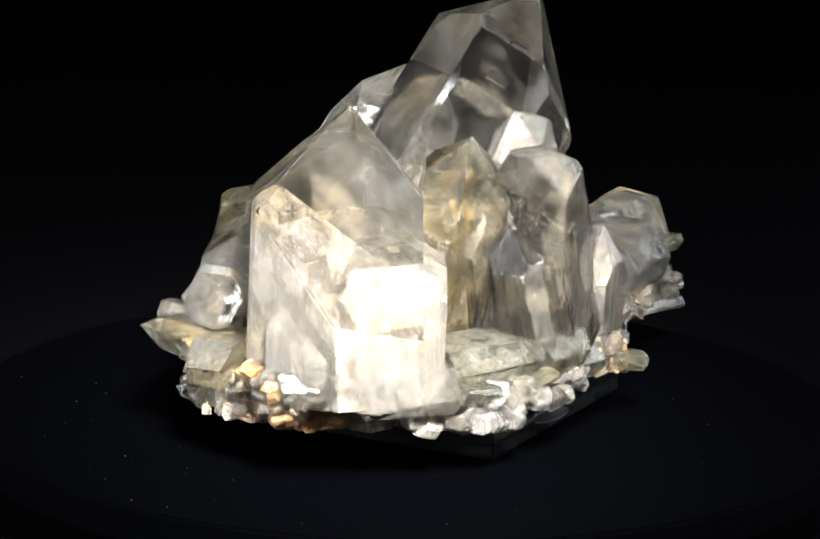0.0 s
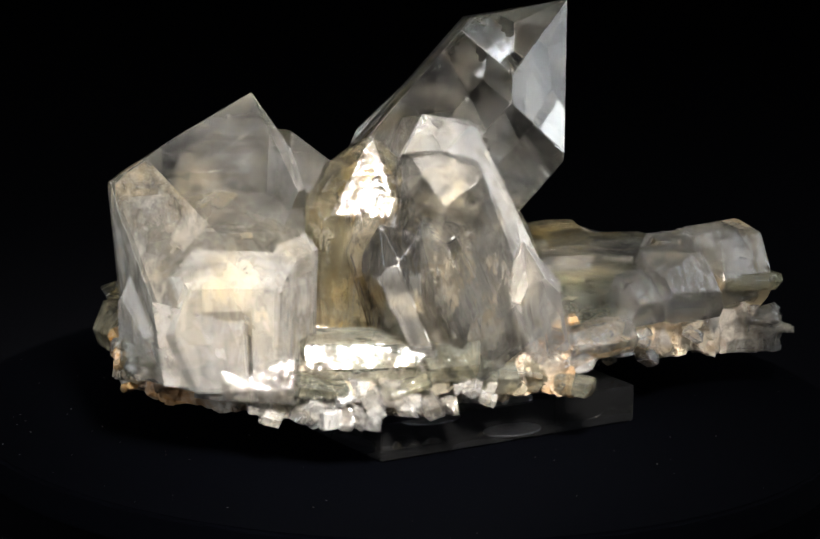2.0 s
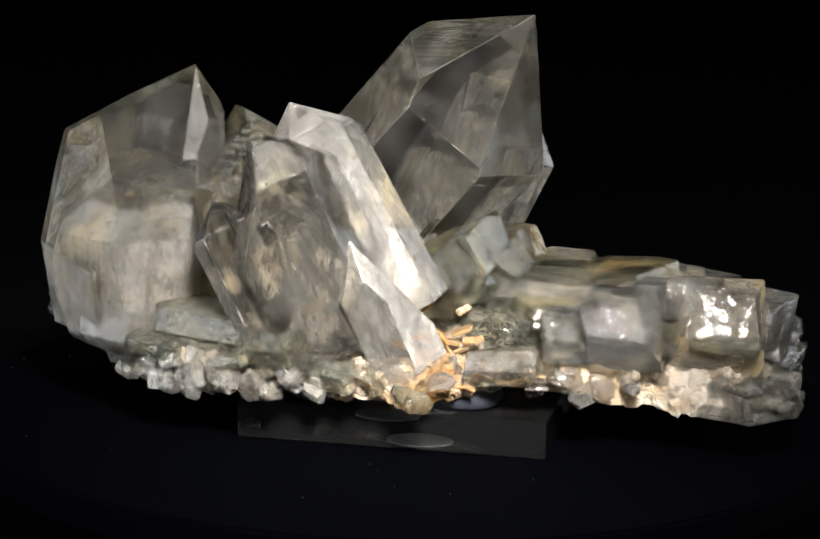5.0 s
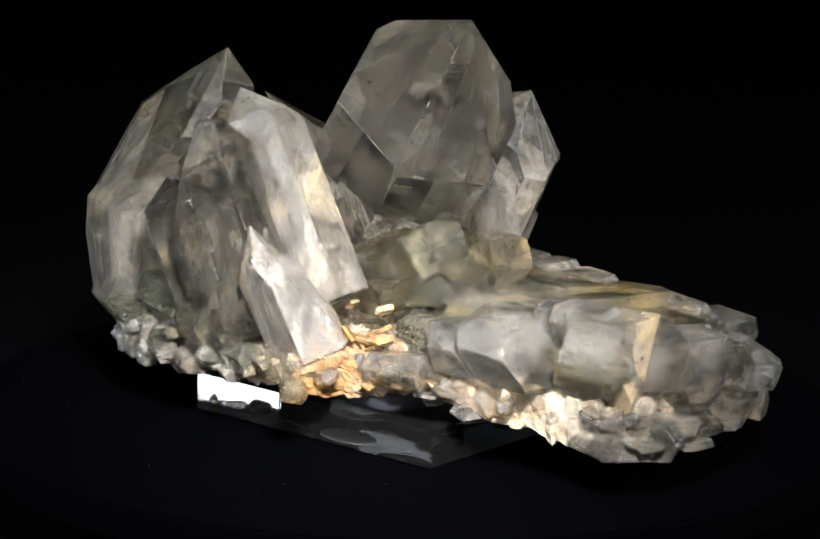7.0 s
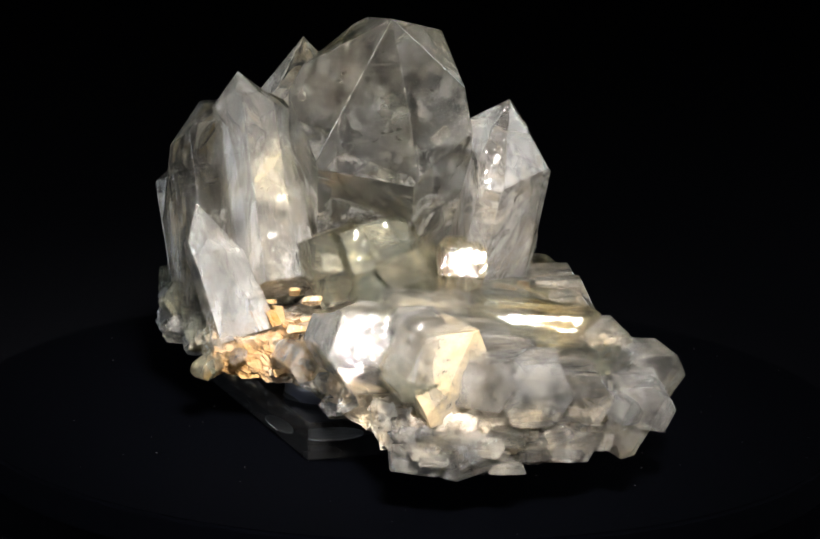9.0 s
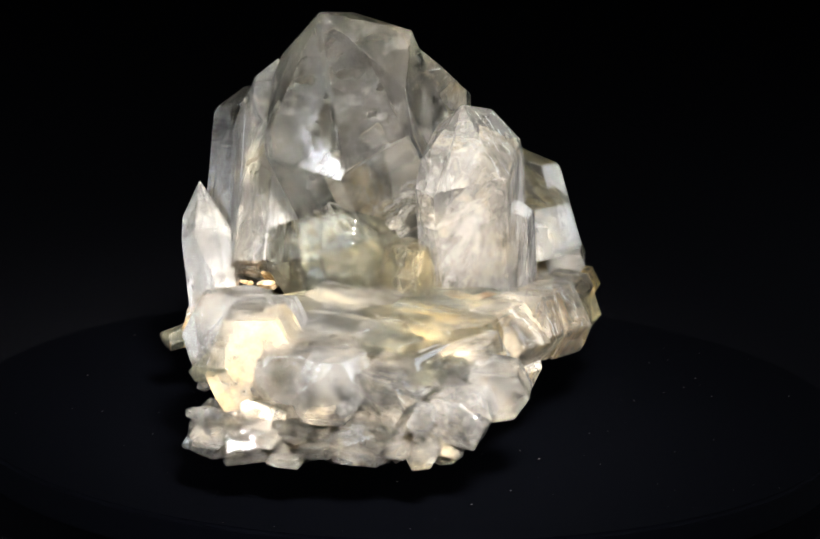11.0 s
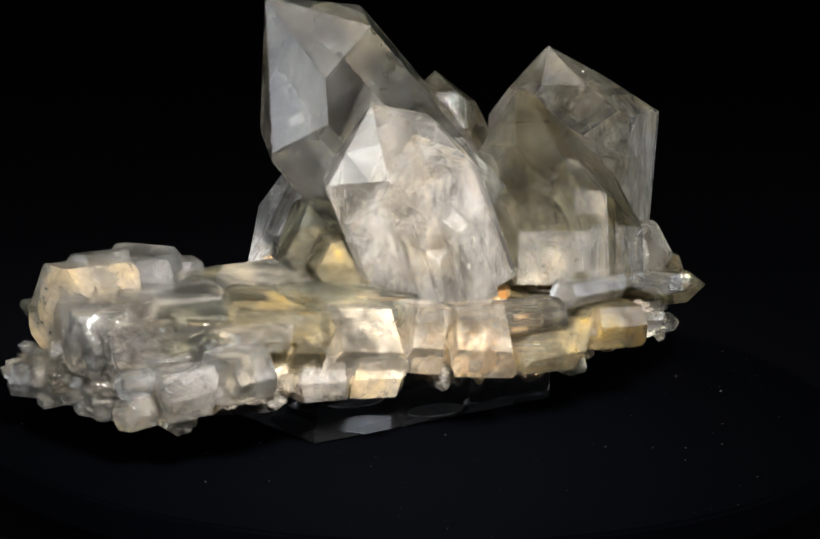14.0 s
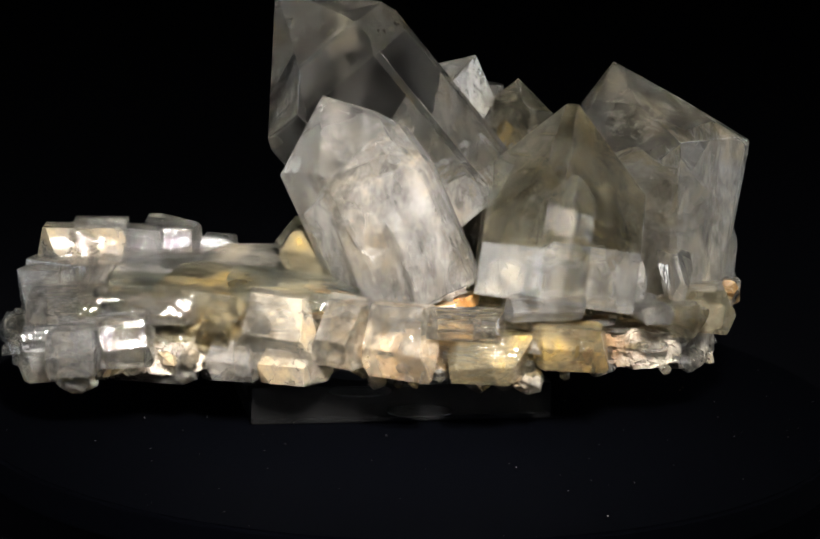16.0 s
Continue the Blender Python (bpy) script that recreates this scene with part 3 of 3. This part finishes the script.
for mat, a, b, r, flat in (
        # end of the plate, upper layer
        (PALE, (50, 88, 41), (80, 100, 41), 10, .85), (STAIN, (70, 68, 43), (84, 96, 43), 14, .95), (FROST, (68, 38, 42), (82, 62, 43), 13, .95),
        (FROST, (66, 25, 40), (74, 40, 41), 8, 1), (FROST, (52, 96, 40), (66, 112, 38), 11, .95), (PALE, (36, 98, 36), (52, 116, 35), 10, .9),
        (FROST, (72, 66, 53), (82, 84, 53), 7, .8), (PALE, (62, 58, 50), (74, 72, 51), 8, .8),
        # long side of the plate, upper layer
        (SMOKY, (6, 72, 38), (35, 94, 37), 10, .85), (SMOKY, (-2, 70, 36), (8, 78, 36), 9, .85), (STAIN, (-20, 50, 36), (0, 68, 37), 13, .95),
        (STAIN, (-32, 38, 36), (-18, 50, 37), 12, .9), (STAIN, (-47, 22, 35), (-30, 38, 36), 12, .9), (CLEAR, (-58, 4, 40), (-42, 26, 41), 8, .6),
        (SMOKY, (-62, -4, 30), (-46, 18, 30), 9, .8), (SMOKY, (-72, -28, 33), (-60, -4, 34), 9, .8), (FROST, (-66, -22, 46), (-56, 2, 46), 6, .7),
        # long side, lower layer
        (FROST, (30, 96, 24), (58, 118, 23), 9, .75), (FROST, (8, 76, 25), (34, 98, 24), 10, .75), (PALE, (-8, 66, 26), (6, 78, 26), 8, .8),
        (STAIN, (-24, 50, 27), (-6, 64, 27), 9, .8), (FROST, (60, 100, 22), (92, 96, 21), 9, .6), (PALE, (74, 84, 21), (99, 91, 20), 9, .6),
        (FROST, (3, 98, 36), (12, 116, 34), 10, .85), (PALE, (16, 108, 30), (28, 124, 29), 9, .8), (FROST, (34, 116, 31), (40, 128, 31), 4, 1), (FROST, (34, 116, 22), (39, 128, 21.5), 5, 1),
        # flat plates on top
        (SMOKY, (28, 52, 44), (3, 86, 44), 15, .32), (FROST, (8, 14, 45), (40, 60, 45), 17, .28), (GREY, (-16, 30, 45), (14, 66, 45), 16, .26),
        (GREY, (44, 22, 42), (58, 64, 42), 15, .35), (FROST, (40, 60, 43), (66, 84, 44), 15, .4), (GREY, (20, 66, 43), (48, 88, 43), 12, .4),
        # stained lumps at the foot of the large crystal
        (TINGED, (42, -8, 50), (27, 9, 60), 12, 1), (GREY, (34, 2, 54), (17, 20, 64), 13, 1), (TINGED, (30, 14, 50), (15, 28, 57), 12, .9), (SMOKY, (16, 24, 54), (4, 38, 54), 10, 1), (GREY, (36, 6, 49), (20, 30, 49), 8, .7),
        # under the slender crystal
        (GREY, (62, -34, 27), (55, 0, 27), 6, .9), (FROST, (58, 2, 29), (70, 24, 31), 7, .8), (GREY, (50, 6, 26), (70, 32, 27), 6, .8), (GREY, (48, -50, 28), (62, -34, 28), 6, .9),
        # under the front crystals
        (GREY, (6, -84, 36), (42, -58, 36), 10, .8), (GREY, (38, -64, 35), (54, -50, 35), 8, .8), (GREY, (-42, -106, 35), (-4, -102, 35), 9, .7),
        (FROST, (-8, -106, 33), (14, -92, 32), 9, .8), (SMOKY, (-12, -70, 40), (20, -46, 42), 9, .8), (SMOKY, (56, -28, 28), (68, -12, 24), 5, .8), (GREY, (68, -22, 24), (80, -19, 22), 4, .8),
        # far corner
        (FROST, (-58, -52, 41), (-80, -43, 43), 5, .6), (PALE, (-60, -60, 50), (-66, -70, 51), 9, .9),
        (MILKY, (-54, -44, 50), (-64, -52, 51), 8, .9), (SMOKY, (-50, -88, 36), (-66, -78, 36), 9, .9)):
    lying("lying_crystal", "", mat, a, b, r, flat)


def lump(outline, z0, z1, amp=4.0, seed=0.0, drop=None, floor=14.0):
    """A rough slab with a wavy rim, in millimetres. drop gives the height of its underside from place to place."""
    bm = bmesh.new()
    vs = [bm.verts.new((x, y, z0)) for x, y in outline]
    f = bm.faces.new(vs)
    top = bmesh.ops.extrude_face_region(bm, geom=[f])
    bmesh.ops.translate(bm, vec=(0, 0, z1 - z0), verts=[g for g in top["geom"] if isinstance(g, bmesh.types.BMVert)])
    bmesh.ops.triangulate(bm, faces=bm.faces)
    for _ in range(6):
        far = [e for e in bm.edges if e.calc_length() > 1.9]
        if not far:
            break
        bmesh.ops.subdivide_edges(bm, edges=far, cuts=1)
        bmesh.ops.triangulate(bm, faces=bm.faces)
    mv = {}
    for v in bm.verts:
        p = v.co * 0.07 + Vector((seed, 0, 0))
        d = noise.noise_vector(p) * amp * .8 + noise.noise_vector(p * 2.7) * amp * 0.5
        d += noise.cell_vector(p * 4.0) * amp * 0.30 + noise.cell_vector(p * 9.0) * amp * 0.22 + noise.noise_vector(p * 16) * amp * 0.16
        d -= Vector((.26, .26, .26)) * amp
        mv[v] = d
    for v, d in mv.items():
        if drop:
            v.co.z += drop(v.co) * (z1 - v.co.z) / (z1 - z0)
        v.co = (v.co + d) * MM
        v.co.z = max(v.co.z, floor * MM)
    return bm


def inside(x, y, poly):
    hit = False
    for (x0, y0), (x1, y1) in zip(poly, poly[1:] + poly[:1]):
        if (y0 > y) != (y1 > y) and x < (x1 - x0) * (y - y0) / (y1 - y0) + x0:
            hit = not hit
    return hit


def laminate(poly, n, z0, z1, way, mats, radius=(4, 8), length=(14, 34), tilt=.1, flat=(.22, .46)):
    """Many flat prisms grown side by side within an outline."""
    xs, ys = [p[0] for p in poly], [p[1] for p in poly]
    made = 0
    while made < n:
        x, y = random.uniform(min(xs), max(xs)), random.uniform(min(ys), max(ys))
        if not inside(x, y, poly):
            continue
        d = Vector((way[0] + random.uniform(-.28, .28), way[1] + random.uniform(-.28, .28), random.uniform(-tilt, tilt))).normalized()
        h = random.uniform(*length) / 2
        at = Vector((x, y, random.uniform(z0, z1)))
        lying("lamella", "", random.choice(mats), at - d * h, at + d * h, random.uniform(*radius), random.uniform(*flat), bevel=.2)
        made += 1


BODY = [(-30, -102), (-6, -100), (20, -86), (42, -63), (52, -44), (72, -20), (56, 4), (30, 30), (0, 56), (-24, 36), (-48, 2), (-62, -30), (-70, -58), (-56, -90)]
ARM = [(52, 6), (74, 30), (84, 60), (92, 80), (94, 90), (74, 100), (44, 116), (16, 112), (0, 76), (-16, 52), (0, 30), (20, 10)]
part("matrix", lump(BODY, 19, 34, 3.2, drop=lambda c: min(7, 0.2 * max(0, -.8 * c.x + .5 * c.y - 12))), MATRIX, cluster, "iron-stained drusy matrix")
part("arm_matrix", lump([(x * .95 + 2, y * .95 + 3) for x, y in ARM], 22, 31, 3.0, 9.0, drop=lambda c: -0.16 * max(0, c.x * .75 + c.y * .66 - 72), floor=13.2), MATRIX, cluster, "crumbly cream-coloured matrix below the crystal plate")
part("plate_core", lump([(x * .86 + 2, y * .9 + 3) for x, y in ARM], 30, 42, 3.0, 4.0), GREY, cluster, "greyish intergrown quartz plate")


def rim_points(outline, n):
    """Places along the rim, with the way out from it."""
    pts = [Vector((x, y, 0)) for x, y in outline]
    mid = sum(pts, Vector()) / len(pts)
    seg = [(p, q) for p, q in zip(pts, pts[1:] + pts[:1])]
    w = [(q - p).length for p, q in seg]
    for _ in range(n):
        p, q = random.choices(seg, w)[0]
        out = Vector(((q - p).y, -(q - p).x, 0)).normalized()
        if out.dot((p + q) / 2 - mid) < 0:
            out = -out
        yield p.lerp(q, random.random()), out


def chip(r, length):
    """One small quartz point along +z, in millimetres."""
    kw = dict(base=(0, 0, -length * .5), u=(0, 0, 1), radii=[r * random.uniform(.75, 1.15) for _ in range(6)], tip=(random.uniform(-.3, .3) * r, random.uniform(-.3, .3) * r, length * .5), slopes=[random.uniform(35, 60) for _ in range(6)])
    return hull(crystal_planes(**kw), 0.12 * MM, 0)


CHIPS = [[finish("small_crystal", chip(r, l), mat) for r, l in ((1.6, 7), (2.2, 8), (2.8, 8), (3.4, 9), (2.4, 12), (4.2, 10))] for mat in (FROST, PALE, STAIN)]


def sprinkle(outline, n, z0, z1, kinds, lean=0.5, inset=1.0, big=1.0):
    for p, out in rim_points(outline, n):
        ob = new("small_crystal", random.choice(CHIPS[random.choice(kinds)]))
        ob.parent = cluster
        d = (out + Vector((random.uniform(-lean, lean), random.uniform(-lean, lean), random.uniform(-lean, lean)))).normalized()
        at = p - out * inset * random.uniform(-1.5, 3) + Vector((0, 0, random.uniform(z0, z1)))
        ob.matrix_basis = Matrix.LocRotScale(at * MM, d.to_track_quat("Z", "Y"), Vector((1, 1, 1)) * random.uniform(.7, 1.25) * big)


LONG = [(-60, -8), (-40, 18), (-12, 50), (10, 72), (34, 90), (44, 84), (10, 46), (-30, 6), (-48, -14)]
END = [(52, 22), (70, 34), (80, 58), (88, 80), (74, 94), (48, 108), (20, 106), (8, 84), (30, 60)]
laminate(LONG, 46, 25, 41, (.78, .62), (STAIN, TINGED, SMOKY, PALE, STAIN), (4.5, 8), (18, 36), .06)
laminate(END, 26, 35, 43, (.5, .8), (FROST, PALE, VEILED, STAIN, GREY), (6, 10), (18, 32), .08)
laminate([(60, 96), (94, 78), (94, 90), (74, 100), (44, 116), (22, 110)], 34, 17, 26, (.6, .7), (PALE, FROST, VEILED, STAIN), (4, 7), (14, 28), .12)
laminate([(-50, -80), (-36, -104), (-8, -108), (24, -90), (50, -64), (64, -38), (60, -14), (30, -40), (-10, -80)], 26, 27, 37, (.75, .6), (FROST, GREY, PALE, MILKY), (3.5, 6.5), (9, 20), .4)
laminate([(-76, -62), (-60, -30), (-50, -30), (-52, -84)], 16, 26, 46, (-.8, .1), (SMOKY, FROST, STAIN), (3, 5.5), (9, 20), .3)
laminate([(46, -16), (58, -14), (64, 2), (54, 8), (46, -2)], 16, 28, 46, (.2, .5), (RUST, RUST, STAIN, SMOKY), (1.5, 3.2), (4, 10), .8)
laminate([(-52, -96), (-44, -109), (-28, -118), (-26, -112), (-44, -100)], 24, 25, 40, (.7, -.4), (RUST, STAIN, STAIN, PALE), (1.8, 3.2), (4, 8), .4, (.5, .9))
laminate([(0, -106), (24, -93), (46, -71), (60, -44), (54, -40), (38, -64), (16, -84), (0, -96)], 60, 19, 29, (.7, .6), (SNOW, MILKY, PALE, SNOW), (2.6, 4.6), (5, 9), .7, (.6, 1.0))
laminate([(-66, -40), (-60, -20), (-48, 4), (-54, -10)], 10, 24, 40, (.5, .8), (RUST, SMOKY), (1.5, 3.2), (5, 12), .5)
laminate([(-62, -44), (-52, -14), (-34, 12), (-26, 10), (-46, -34)], 20, 38, 45, (.7, .6), (STAIN, RUST, STAIN, SMOKY), (2.4, 4.6), (8, 18), .2)
laminate([(-30, 16), (-10, 44), (2, 40), (-18, 10)], 12, 42, 46, (.7, .6), (STAIN, RUST, PALE), (2, 4), (8, 16), .15)
laminate([(60, -6), (70, 14), (78, 34), (72, 36), (58, 8)], 14, 22, 30, (.4, .8), (RUST, STAIN, PALE), (1.6, 3.4), (5, 12), .4)
sprinkle(LONG, 70, 18, 25, (1, 2, 2), .9, 1.6, .8)
sprinkle(BODY, 110, 20, 31, (0, 0, 1, 2), 1.0, 1.6, .5)
sprinkle(BODY, 50, 21, 31, (0, 1, 1, 2), 0.8, 2.4)
sprinkle(ARM, 50, 21, 30, (0, 1, 2), 0.7, 2.4)
sprinkle([(94, 74), (96, 90), (74, 102), (40, 120), (16, 112), (60, 90)], 14, 17, 33, (0, 1, 1), 0.5, 1.6, 1.2)

# dust on the turntable
bm = bmesh.new()
for _ in range(150):
    a, d = random.uniform(0, 2 * math.pi), 0.148 * math.sqrt(random.random())
    r = random.choice((.00008, .00010, .00010, .00014, .0002))
    bmesh.ops.create_icosphere(bm, subdivisions=1, radius=r, matrix=Matrix.Translation((d * math.cos(a), d * math.sin(a), r * .5)) @ Matrix.Diagonal((random.uniform(.6, 1.8), 1, .6, 1)))
tagged(part("dust", bm, MATRIX, turntable, "scattered pale dust grains"), kind="stuff")


# ---- what moves ----
def spin(t):
    return math.degrees(-0.25427 * t + 0.000725 * math.sin(math.pi * t / 8) - 0.01137 * math.sin(math.pi * t / 16))


def motions():
    rows = [(0.5 * k, pose(0, 0, 0, 0, 0, spin(0.5 * k))) for k in range(33)]
    for thing in (turntable, stand, cluster):
        walk(thing, rows)


motions()
